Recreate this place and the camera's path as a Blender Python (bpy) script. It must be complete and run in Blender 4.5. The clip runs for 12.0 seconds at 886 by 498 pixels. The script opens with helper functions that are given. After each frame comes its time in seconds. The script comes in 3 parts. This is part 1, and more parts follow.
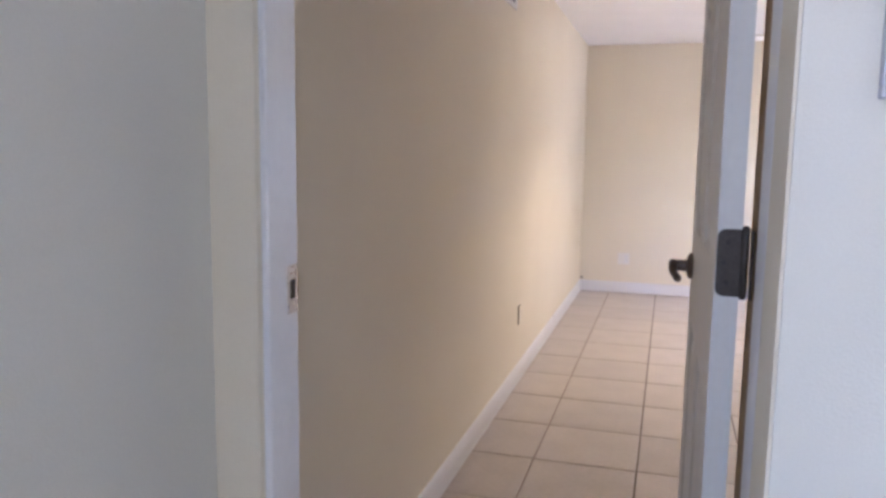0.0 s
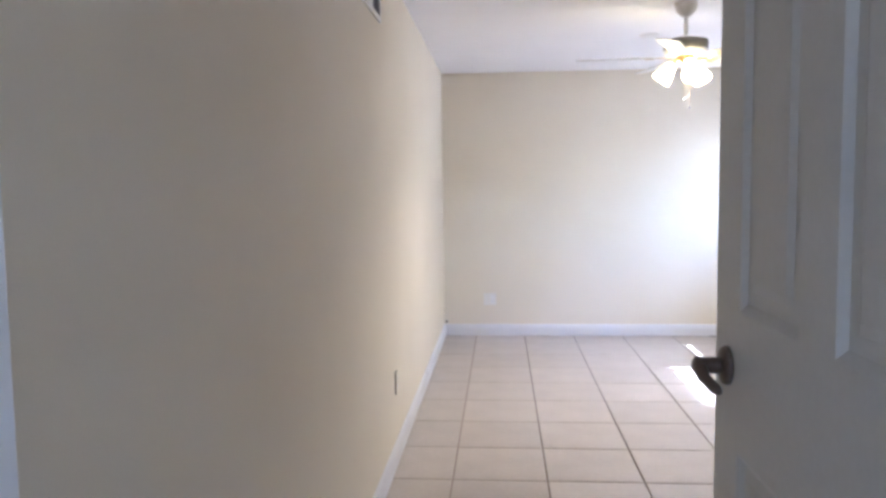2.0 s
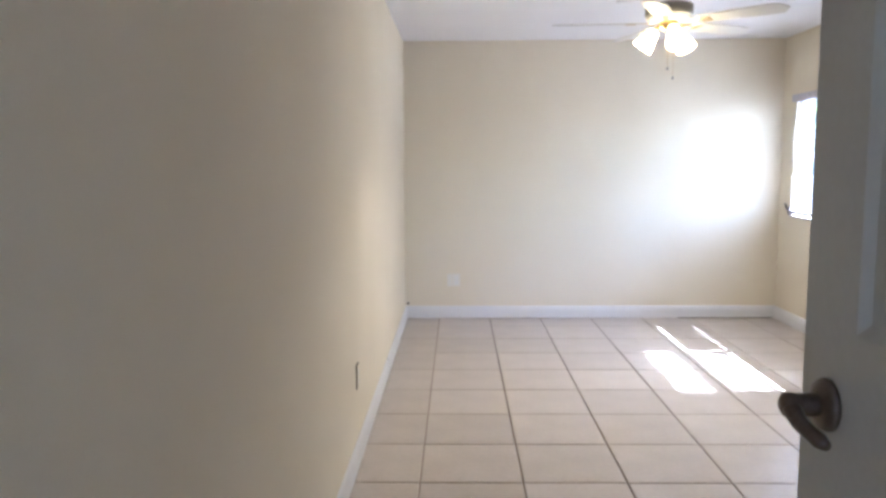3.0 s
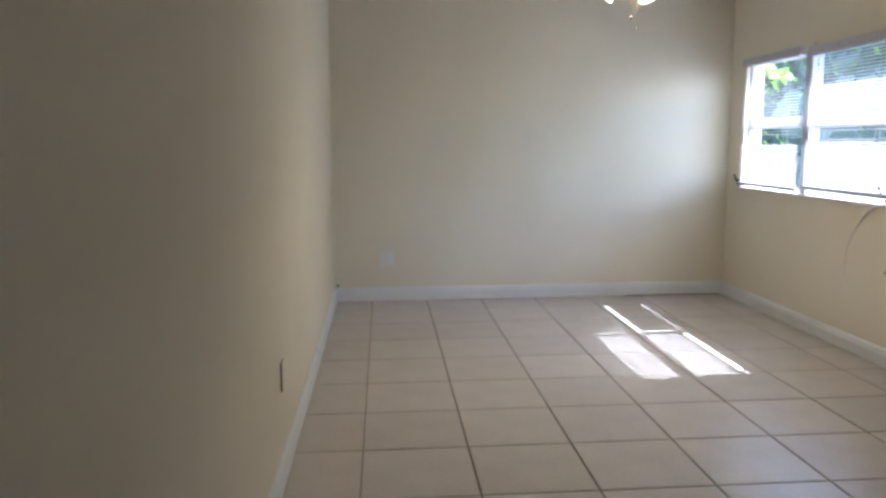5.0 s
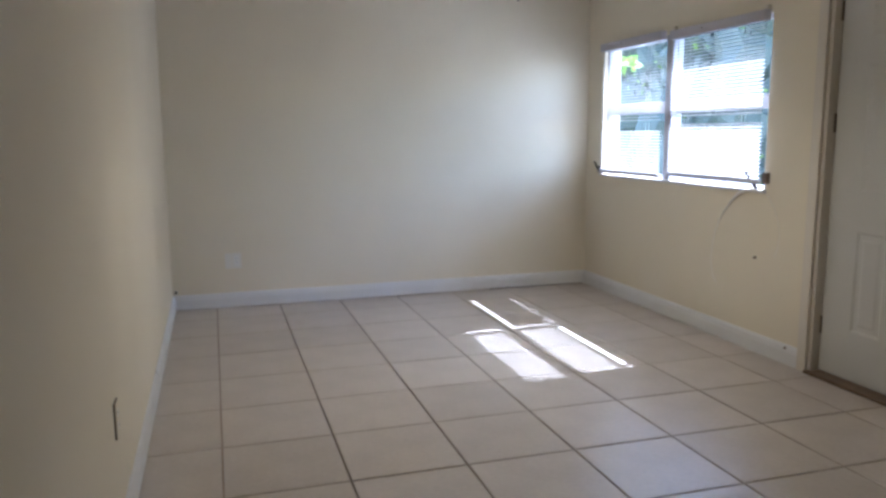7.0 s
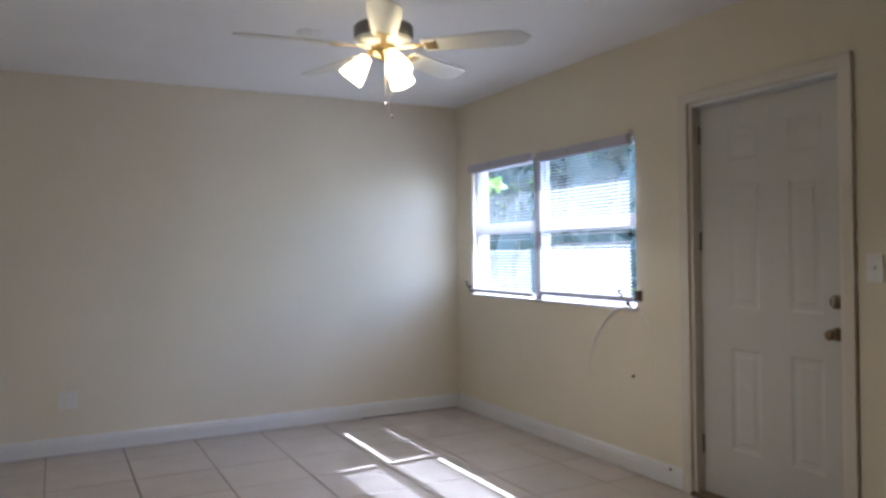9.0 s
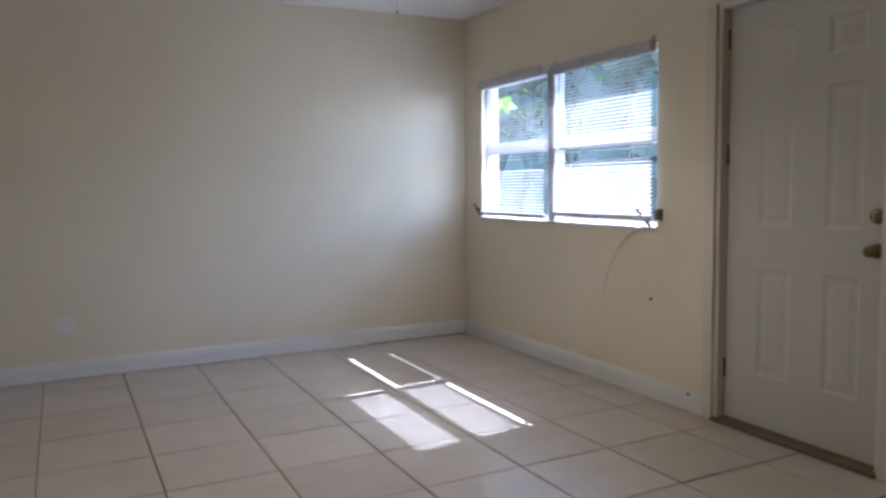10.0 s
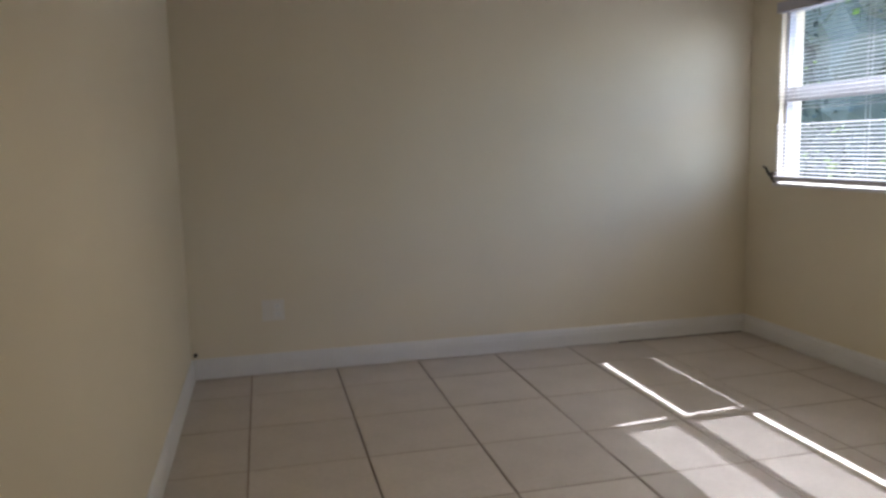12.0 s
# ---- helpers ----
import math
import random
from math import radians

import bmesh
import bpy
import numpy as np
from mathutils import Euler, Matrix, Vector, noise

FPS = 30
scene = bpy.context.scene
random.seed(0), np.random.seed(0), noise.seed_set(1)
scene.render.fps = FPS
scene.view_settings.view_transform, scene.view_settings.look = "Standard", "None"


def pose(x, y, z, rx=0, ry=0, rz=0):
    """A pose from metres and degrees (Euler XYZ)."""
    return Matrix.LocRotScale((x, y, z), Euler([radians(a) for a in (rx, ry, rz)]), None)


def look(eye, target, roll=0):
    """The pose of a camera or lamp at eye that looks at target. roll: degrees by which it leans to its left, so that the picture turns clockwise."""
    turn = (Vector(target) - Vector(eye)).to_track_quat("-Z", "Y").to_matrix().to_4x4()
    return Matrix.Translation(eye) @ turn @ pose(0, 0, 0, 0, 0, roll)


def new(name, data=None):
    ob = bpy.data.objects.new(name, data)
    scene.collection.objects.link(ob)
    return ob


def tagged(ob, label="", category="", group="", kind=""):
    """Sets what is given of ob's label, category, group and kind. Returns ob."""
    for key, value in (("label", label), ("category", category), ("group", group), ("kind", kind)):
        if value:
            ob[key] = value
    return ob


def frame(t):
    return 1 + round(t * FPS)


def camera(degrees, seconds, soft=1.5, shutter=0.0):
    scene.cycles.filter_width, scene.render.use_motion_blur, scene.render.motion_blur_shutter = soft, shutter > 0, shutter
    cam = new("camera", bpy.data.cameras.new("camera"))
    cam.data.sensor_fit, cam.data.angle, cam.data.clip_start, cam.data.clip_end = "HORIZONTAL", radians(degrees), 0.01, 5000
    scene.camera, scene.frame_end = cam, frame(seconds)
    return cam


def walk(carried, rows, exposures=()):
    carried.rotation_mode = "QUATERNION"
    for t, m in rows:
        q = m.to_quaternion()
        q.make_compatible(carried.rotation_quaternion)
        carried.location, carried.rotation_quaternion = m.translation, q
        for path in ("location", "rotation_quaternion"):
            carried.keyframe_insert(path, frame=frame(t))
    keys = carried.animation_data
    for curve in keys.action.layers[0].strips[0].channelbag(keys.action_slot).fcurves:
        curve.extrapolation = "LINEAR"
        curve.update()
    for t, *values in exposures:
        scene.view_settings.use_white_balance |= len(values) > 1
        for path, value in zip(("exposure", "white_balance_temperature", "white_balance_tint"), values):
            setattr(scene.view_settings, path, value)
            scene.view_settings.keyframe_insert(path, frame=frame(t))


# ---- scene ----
cam = camera(61.0, 12.0, soft=3.0)
PATH = [
    (0, (0.837, -7.76, 1.381), (0.27, -5.858, 1.129), 0.8),
    (0.5, (0.708, -7.58, 1.38), (0.286, -5.636, 1.179), -0.6),
    (1, (0.629, -7.407, 1.381), (0.319, -5.438, 1.209), -0.7),
    (1.5, (0.601, -7.263, 1.38), (0.367, -5.283, 1.228), -0.9),
    (2, (0.547, -7.088, 1.407), (0.392, -5.101, 1.245), -0.7),
    (2.5, (0.511, -6.863, 1.402), (0.422, -4.873, 1.218), -0.8),
    (3, (0.476, -6.742, 1.402), (0.436, -4.755, 1.175), -0.3),
    (5, (0.41, -6.213, 1.32), (0.566, -4.239, 1.037), -0.28),
    (5.5, (0.375, -6.02, 1.283), (0.622, -4.056, 0.995), -0.33),
    (6, (0.312, -5.899, 1.294), (0.693, -3.962, 0.974), -0.27),
    (6.5, (0.328, -5.806, 1.278), (0.799, -3.89, 0.953), -0.33),
    (7, (0.327, -5.724, 1.278), (0.901, -3.833, 0.973), -0.36),
    (7.5, (0.343, -5.653, 1.27), (1.014, -3.784, 1.028), -0.4),
    (9.3, (0.38, -5.428, 1.285), (1.317, -3.661, 1.301), -1.1),
    (9.5, (0.394, -5.398, 1.271), (1.325, -3.629, 1.224), -1.09),
    (10, (0.449, -5.254, 1.193), (1.352, -3.477, 1.022), -0.85),
    (10.5, (0.468, -5.092, 1.214), (1.285, -3.288, 0.94), -0.68),
    (11, (0.47, -4.86, 1.24), (1.168, -3.014, 0.918), -0.82),
    (11.5, (0.46, -4.515, 1.205), (1.021, -2.616, 0.922), -0.86),
    (12, (0.415, -4.086, 1.197), (0.873, -2.157, 0.929), -1.4),
]
walk(cam, [(t, look(eye, target, roll)) for t, eye, target, roll in PATH],
     [(0.0, 4.7, 5350, 30), (1.5, 4.92, 4850, 27), (2.0, 4.71, 4850, 23), (3.0, 4.53, 4990, 19), (5.0, 3.58, 5100, 15), (7.5, 3.42, 4950, 17),
      (9.5, 3.17, 4950, 19), (10.5, 3.12, 5050, 19), (11.5, 2.87, 5050, 17), (12.0, 2.74, 5600, 16)])

# ---- world, sun and large lights ----
SUN = Vector((0.863, 0.07, 1.0)).normalized()
world = bpy.data.worlds.new("sky")
scene.world = world
world.use_nodes = True
wn = world.node_tree.nodes
sky = wn.new("ShaderNodeTexSky")
sky.sky_type = "NISHITA"
sky.sun_disc = False
sky.sun_elevation = math.asin(SUN.z)
sky.sun_rotation = math.atan2(SUN.x, SUN.y)
wn["Background"].inputs["Strength"].default_value = 0.14
world.node_tree.links.new(sky.outputs["Color"], wn["Background"].inputs["Color"])

sun_data = bpy.data.lights.new("sun", "SUN")
sun_data.energy, sun_data.angle, sun_data.color = 5.0, radians(0.6), (1.0, 0.97, 0.93)
new("sun", sun_data).matrix_world = look(SUN * 30, (0, 0, 0))


def area_lamp(name, m, w, h, power, colour):
    d = bpy.data.lights.new(name, "AREA")
    d.shape, d.size, d.size_y, d.energy, d.color = "RECTANGLE", w, h, power, colour
    ob = new(name, d)
    ob.matrix_world = m
    return ob


def bulb(name, at, power, colour, radius):
    """Lamps in shades that open downwards."""
    d = bpy.data.lights.new(name, "SPOT")
    d.spot_size, d.spot_blend = radians(160), 0.6
    d.energy, d.color, d.shadow_soft_size = power, colour, radius
    ob = new(name, d)
    ob.location = at
    return ob


# ---- materials ----
def material(name, rough=0.6, metal=0.0, spec=0.5):
    m = bpy.data.materials.new(name)
    m.use_nodes = True
    b = m.node_tree.nodes["Principled BSDF"]
    b.inputs["Roughness"].default_value = rough
    b.inputs["Metallic"].default_value = metal
    b.inputs["Specular IOR Level"].default_value = spec
    return m, m.node_tree, b


def mottled(name, a, b, fine=120.0, coarse=2.5, rough=0.6, metal=0.0, bump=0.1, depth=0.001, spec=0.5, random_amount=0.0, rough_var=0.08):
    """Colour between a and b by a coarse and a fine noise, with a fine relief."""
    m, nt, bs = material(name, rough, metal, spec)
    n, ln = nt.nodes, nt.links
    co = n.new("ShaderNodeTexCoord")
    big, small = n.new("ShaderNodeTexNoise"), n.new("ShaderNodeTexNoise")
    big.inputs["Scale"].default_value, big.inputs["Detail"].default_value = coarse, 5
    small.inputs["Scale"].default_value, small.inputs["Detail"].default_value = fine, 3
    for t in (big, small):
        ln.new(co.outputs["Object"], t.inputs["Vector"])
    mid = n.new("ShaderNodeMix")
    mid.inputs["Factor"].default_value = 0.4
    ln.new(big.outputs["Fac"], mid.inputs["A"])
    ln.new(small.outputs["Fac"], mid.inputs["B"])
    ramp = n.new("ShaderNodeValToRGB")
    ramp.color_ramp.elements[0].position, ramp.color_ramp.elements[1].position = 0.32, 0.68
    ramp.color_ramp.elements[0].color, ramp.color_ramp.elements[1].color = (*a, 1), (*b, 1)
    ln.new(mid.outputs["Result"], ramp.inputs["Fac"])
    out = ramp.outputs["Color"]
    if random_amount:
        info, hsv = n.new("ShaderNodeObjectInfo"), n.new("ShaderNodeHueSaturation")
        mr = n.new("ShaderNodeMapRange")
        mr.inputs["To Min"].default_value, mr.inputs["To Max"].default_value = 1 - random_amount, 1 + random_amount
        ln.new(info.outputs["Random"], mr.inputs["Value"])
        ln.new(mr.outputs["Result"], hsv.inputs["Value"])
        ln.new(out, hsv.inputs["Color"])
        out = hsv.outputs["Color"]
    ln.new(out, bs.inputs["Base Color"])
    rr = n.new("ShaderNodeMapRange")
    rr.inputs["To Min"].default_value, rr.inputs["To Max"].default_value = max(rough - rough_var, 0.02), rough + rough_var
    ln.new(mid.outputs["Result"], rr.inputs["Value"])
    ln.new(rr.outputs["Result"], bs.inputs["Roughness"])
    bp = n.new("ShaderNodeBump")
    bp.inputs["Strength"].default_value, bp.inputs["Distance"].default_value = bump, depth
    ln.new(small.outputs["Fac"], bp.inputs["Height"])
    ln.new(bp.outputs["Normal"], bs.inputs["Normal"])
    return m


WALL = mottled("cream_wall_paint", (0.735, 0.668, 0.52), (0.78, 0.713, 0.565), 260, 1.6, 0.78, bump=0.35, depth=0.0015, spec=0.25)
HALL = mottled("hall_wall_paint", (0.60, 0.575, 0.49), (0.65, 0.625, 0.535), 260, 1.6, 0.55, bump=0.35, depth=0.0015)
CEIL = mottled("ceiling_paint", (0.83, 0.82, 0.81), (0.87, 0.86, 0.85), 180, 2.0, 0.75, bump=0.5, depth=0.002)
TRIM = mottled("white_trim_paint", (0.70, 0.695, 0.685), (0.76, 0.755, 0.745), 60, 3.0, 0.3, bump=0.08)
DOOR = mottled("door_paint", (0.53, 0.52, 0.48), (0.585, 0.575, 0.535), 90, 2.0, 0.42, bump=0.12)
TILE = mottled("beige_ceramic_tile", (0.465, 0.413, 0.355), (0.56, 0.50, 0.435), 45, 5.0, 0.33, bump=0.02, depth=0.0005, random_amount=0.05, rough_var=0.025)
GROUT = mottled("brown_grout", (0.09, 0.06, 0.045), (0.17, 0.12, 0.09), 150, 3.0, 0.9, bump=0.5)
PALE_GROUT = mottled("worn_pale_grout", (0.26, 0.2, 0.155), (0.36, 0.285, 0.225), 150, 3.0, 0.9, bump=0.5)
BRONZE = mottled("dark_bronze", (0.10, 0.078, 0.064), (0.17, 0.135, 0.11), 200, 8.0, 0.36, 0.6, bump=0.06)
HINGE = mottled("blackened_hinge", (0.035, 0.03, 0.027), (0.065, 0.054, 0.046), 200, 8.0, 0.45, 0.6, bump=0.06)
NICKEL = mottled("satin_nickel", (0.50, 0.48, 0.45), (0.62, 0.60, 0.57), 200, 8.0, 0.28, 1.0, bump=0.04)
BRASS = mottled("worn_brass", (0.48, 0.34, 0.14), (0.62, 0.46, 0.22), 200, 8.0, 0.3, 1.0, bump=0.04)
PEWTER = mottled("dark_pewter", (0.20, 0.19, 0.175), (0.28, 0.27, 0.25), 120, 6.0, 0.45, 0.3, bump=0.05)
KNOB = mottled("tarnished_brass", (0.16, 0.12, 0.075), (0.30, 0.23, 0.14), 60, 8.0, 0.3, 1.0, bump=0.04)
RAW_WOOD = mottled("raw_pine", (0.50, 0.33, 0.16), (0.60, 0.42, 0.22), 90, 4.0, 0.65, bump=0.2)
IVORY = mottled("ivory_plastic", (0.74, 0.71, 0.64), (0.79, 0.76, 0.69), 90, 4.0, 0.4, bump=0.03)
PLASTIC = mottled("white_plastic", (0.78, 0.77, 0.73), (0.82, 0.81, 0.78), 90, 4.0, 0.35, bump=0.03)
# Near-black; the baseboard gap and outlet edge use it as painted shade.
DARK = mottled("dark_recess", (0.02, 0.018, 0.016), (0.035, 0.03, 0.028), 90, 4.0, 0.8)
ALU = mottled("grey_window_frame", (0.42, 0.42, 0.46), (0.50, 0.50, 0.54), 90, 4.0, 0.45, 0.2, bump=0.05)
SLAT = mottled("white_blind_slat", (0.51, 0.51, 0.51), (0.57, 0.57, 0.565), 70, 4.0, 0.5, bump=0.03, spec=0.3)
BLIND_RAIL = mottled("blind_rail", (0.46, 0.45, 0.51), (0.54, 0.53, 0.59), 70, 4.0, 0.4, bump=0.03)
WOOD = mottled("brown_threshold", (0.10, 0.065, 0.04), (0.2, 0.135, 0.085), 70, 6.0, 0.6, bump=0.2)
FAN_BLADE = mottled("white_fan_blade", (0.68, 0.66, 0.60), (0.76, 0.74, 0.68), 60, 4.0, 0.4, bump=0.05)
CORD = mottled("blind_cord", (0.62, 0.59, 0.53), (0.7, 0.67, 0.6), 90, 4.0, 0.5)
PAPER = mottled("pale_blue_sheet", (0.62, 0.68, 0.78), (0.70, 0.76, 0.84), 60, 3.0, 0.3)
CABLE = mottled("clear_cable", (0.80, 0.78, 0.74), (0.85, 0.83, 0.79), 90, 4.0, 0.3)
CASING = mottled("cream_casing_paint", (0.66, 0.605, 0.51), (0.71, 0.655, 0.56), 60, 3.0, 0.35, bump=0.08)
CONCRETE = mottled("sunlit_concrete", (0.30, 0.29, 0.265), (0.38, 0.365, 0.335), 14, 0.6, 0.85, bump=0.3)
ROOF = mottled("grey_shingle", (0.17, 0.17, 0.165), (0.25, 0.25, 0.24), 20, 1.0, 0.9, bump=0.5)
BARK = mottled("bark", (0.08, 0.06, 0.045), (0.16, 0.12, 0.09), 25, 4.0, 0.9, bump=0.8, depth=0.01)
LEAF = mottled("leaf", (0.08, 0.17, 0.03), (0.16, 0.30, 0.06), 12, 1.0, 0.5, random_amount=0.2)
# Darker copy of leaf, with shade put into its colour.
SHADED_LEAF = mottled("shaded_leaf", (0.07, 0.085, 0.055), (0.12, 0.135, 0.095), 12, 1.0, 0.6, random_amount=0.2)

# thin leaves let light through
lnt = LEAF.node_tree
thin, mixer = lnt.nodes.new("ShaderNodeBsdfTranslucent"), lnt.nodes.new("ShaderNodeMixShader")
thin.inputs["Color"].default_value = (0.62, 0.84, 0.16, 1)
mixer.inputs["Fac"].default_value = 0.55
lnt.links.new(lnt.nodes["Principled BSDF"].outputs["BSDF"], mixer.inputs[1])
lnt.links.new(thin.outputs["BSDF"], mixer.inputs[2])
lnt.links.new(mixer.outputs["Shader"], lnt.nodes["Material Output"].inputs["Surface"])

# vinyl slats glow a little from behind
vnt = SLAT.node_tree
glow, vmix = vnt.nodes.new("ShaderNodeBsdfTranslucent"), vnt.nodes.new("ShaderNodeMixShader")
glow.inputs["Color"].default_value = (0.72, 0.72, 0.70, 1)
vmix.inputs["Fac"].default_value = 0.4
vnt.links.new(vnt.nodes["Principled BSDF"].outputs["BSDF"], vmix.inputs[1])
vnt.links.new(glow.outputs["BSDF"], vmix.inputs[2])
vnt.links.new(vmix.outputs["Shader"], vnt.nodes["Material Output"].inputs["Surface"])

GLASS, gnt, gb = material("window_glass", 0.0)
gb.inputs["Transmission Weight"].default_value = 1.0
gb.inputs["IOR"].default_value = 1.05
gb.inputs["Base Color"].default_value = (0.97, 0.99, 0.98, 1)

SHADE, snt, sb = material("frosted_lamp_glass", 0.4)
sb.inputs["Base Color"].default_value = (0.9, 0.86, 0.75, 1)
sb.inputs["Emission Color"].default_value = (1.0, 0.76, 0.34, 1)
sb.inputs["Emission Strength"].default_value = 1.3


# ---- building blocks ----
def part(name, bm, mat, parent=None, label="", m=None, smooth=False):
    me = bpy.data.meshes.new(name)
    bm.to_mesh(me)
    bm.free()
    me.materials.append(mat)
    if smooth:
        for p in me.polygons:
            p.use_smooth = True
    ob = new(name, me)
    if parent:
        ob.parent = parent
    if m is not None:
        ob.matrix_basis = m
    if label:
        ob["label"] = label
    return ob


def again(ob, m, parent=None):
    """Another object on the same mesh."""
    o = new(ob.name.split(".")[0], ob.data)
    o.parent = parent or ob.parent
    o.matrix_basis = m
    return o


def empty(name, m, label="", category="", group="", kind=""):
    e = new(name)
    e.matrix_basis = m
    e.empty_display_size = 0.1
    return tagged(e, label, category, group, kind)


def box(bm, lo, hi, bevel=0.0):
    c = [(a + b) / 2 for a, b in zip(lo, hi)]
    s = [abs(b - a) for a, b in zip(lo, hi)]
    r = bmesh.ops.create_cube(bm, size=1, matrix=Matrix.Translation(c) @ Matrix.Diagonal((*s, 1)))
    if bevel:
        edges = list({e for v in r["verts"] for e in v.link_edges})
        bmesh.ops.bevel(bm, geom=edges, offset=bevel, segments=2, profile=0.5, affect="EDGES")
    return bm


def block(lo, hi, bevel=0.0):
    return box(bmesh.new(), lo, hi, bevel)


def lathe(profile, steps=24, bm=None, m=None):
    """A solid of revolution about z from (radius, height) pairs."""
    bm = bm or bmesh.new()
    m = m or Matrix()
    rings = []
    for r, z in profile:
        rings.append([bm.verts.new(m @ Vector((max(r, 1e-4) * math.cos(2 * math.pi * i / steps), max(r, 1e-4) * math.sin(2 * math.pi * i / steps), z))) for i in range(steps)])
    for a, b in zip(rings, rings[1:]):
        for i in range(steps):
            bm.faces.new((a[i], a[(i + 1) % steps], b[(i + 1) % steps], b[i]))
    bm.faces.new(rings[0][::-1])
    bm.faces.new(rings[-1])
    bmesh.ops.recalc_face_normals(bm, faces=bm.faces)
    return bm


def tube(points, radius, steps=8, bm=None):
    """A round rod along points, with a radius or one radius a point."""
    bm = bm or bmesh.new()
    pts = [Vector(p) for p in points]
    rad = radius if isinstance(radius, (list, tuple)) else [radius] * len(pts)
    rings = []
    for i, p in enumerate(pts):
        d = (pts[min(i + 1, len(pts) - 1)] - pts[max(i - 1, 0)]).normalized()
        side = d.cross(Vector((0.31, 0.17, 0.93))).normalized()
        up = side.cross(d)
        rings.append([bm.verts.new(p + rad[i] * (math.cos(2 * math.pi * k / steps) * side + math.sin(2 * math.pi * k / steps) * up)) for k in range(steps)])
    for a, b in zip(rings, rings[1:]):
        for k in range(steps):
            bm.faces.new((a[k], a[(k + 1) % steps], b[(k + 1) % steps], b[k]))
    bm.faces.new(rings[0][::-1])
    bm.faces.new(rings[-1])
    bmesh.ops.recalc_face_normals(bm, faces=bm.faces)
    return bm


def extrude_profile(profile, length, bm=None):
    """A prism: the profile (x, z) swept along +y."""
    bm = bm or bmesh.new()
    a = [bm.verts.new((x, 0, z)) for x, z in profile]
    b = [bm.verts.new((x, length, z)) for x, z in profile]
    n = len(profile)
    for i in range(n):
        bm.faces.new((a[i], a[(i + 1) % n], b[(i + 1) % n], b[i]))
    bm.faces.new(a[::-1])
    bm.faces.new(b)
    bmesh.ops.recalc_face_normals(bm, faces=bm.faces)
    return bm


# ---- plan ----
H = 2.464                     # ceiling
T, X0, Y0 = 0.4572, 0.305, -3.101   # tile pitch and one joint crossing
DW_R, DW_L, DW_H = -6.60, -6.72, -6.84   # room faces (hinge side, strike side) and hall face of the doorway wall
JL, JR = 0.292, 0.963        # doorway jambs
DOOR_TOP = 2.06
RWR = pose(3.329, 0, 0, 0, 0, -0.4)   # window wall: x outwards, y minus the metres from the back corner
WALL_T = 0.145
W_FAR = 3.329

WIN = (0.272, 2.165, 0.95, 1.925)     # window opening: u0, u1, z0, z1
XD = (2.58, 3.44, 0.0, 2.03)        # entrance opening


def wall(name, lo, hi, mat, label, m=None):
    return tagged(part(name, block(lo, hi), mat, m=m), label, "wall", kind="structure")


# room shell
wall("wall_west", (-0.12, DW_L, -0.05), (0, 0.15, H + 0.002), WALL, "long cream painted plaster wall with white baseboard")
wall("wall_north", (0, 0, -0.05), (3.329, 0.15, H + 0.002), WALL, "cream painted end wall beside the window")


def pierced(us, zs, holes, x0, x1):
    """One closed wall body between x0 and x1 over the cells us x zs, without the cells inside holes."""
    bm = bmesh.new()
    grid = {}

    def vert(i, k, side):
        if (i, k, side) not in grid:
            grid[i, k, side] = bm.verts.new((x1 if side else x0, us[i], zs[k]))
        return grid[i, k, side]

    def solid(i, k):
        if not (0 <= i < len(us) - 1 and 0 <= k < len(zs) - 1):
            return False
        u, z = (us[i] + us[i + 1]) / 2, (zs[k] + zs[k + 1]) / 2
        return not any(a < u < b and c < z < d for a, b, c, d in holes)

    for i in range(len(us) - 1):
        for k in range(len(zs) - 1):
            if not solid(i, k):
                continue
            ring = ((i, k), (i + 1, k), (i + 1, k + 1), (i, k + 1))
            for side in (0, 1):
                bm.faces.new([vert(a, b, side) for a, b in ring])
            for (a, b), (di, dk) in zip(zip(ring, ring[1:] + ring[:1]), ((0, -1), (1, 0), (0, 1), (-1, 0))):
                if not solid(i + di, k + dk):
                    bm.faces.new((vert(*a, 0), vert(*b, 0), vert(*b, 1), vert(*a, 1)))
    bmesh.ops.recalc_face_normals(bm, faces=bm.faces)
    return bm


def window_wall():
    u0, u1, z0, z1 = WIN
    d0, d1, _, dz = XD
    bm = pierced([-6.62, -d1, -d0, -u1, -u0, 0.15], [-0.05, z0, z1, dz, H + 0.002], ((-u1, -u0, z0, z1), (-d1, -d0, -1, dz)), 0, WALL_T)
    return tagged(part("wall_east", bm, WALL, m=RWR), "cream painted wall with window and entrance door", "wall", kind="structure")


window_wall()


def doorway_wall(name, spans, label):
    bm = bmesh.new()
    for x0, x1, y0, y1 in spans:
        box(bm, (x0, y0, -0.05), (x1, y1, H + 0.002))
    return tagged(part(name, bm, WALL), label, "wall", kind="structure")


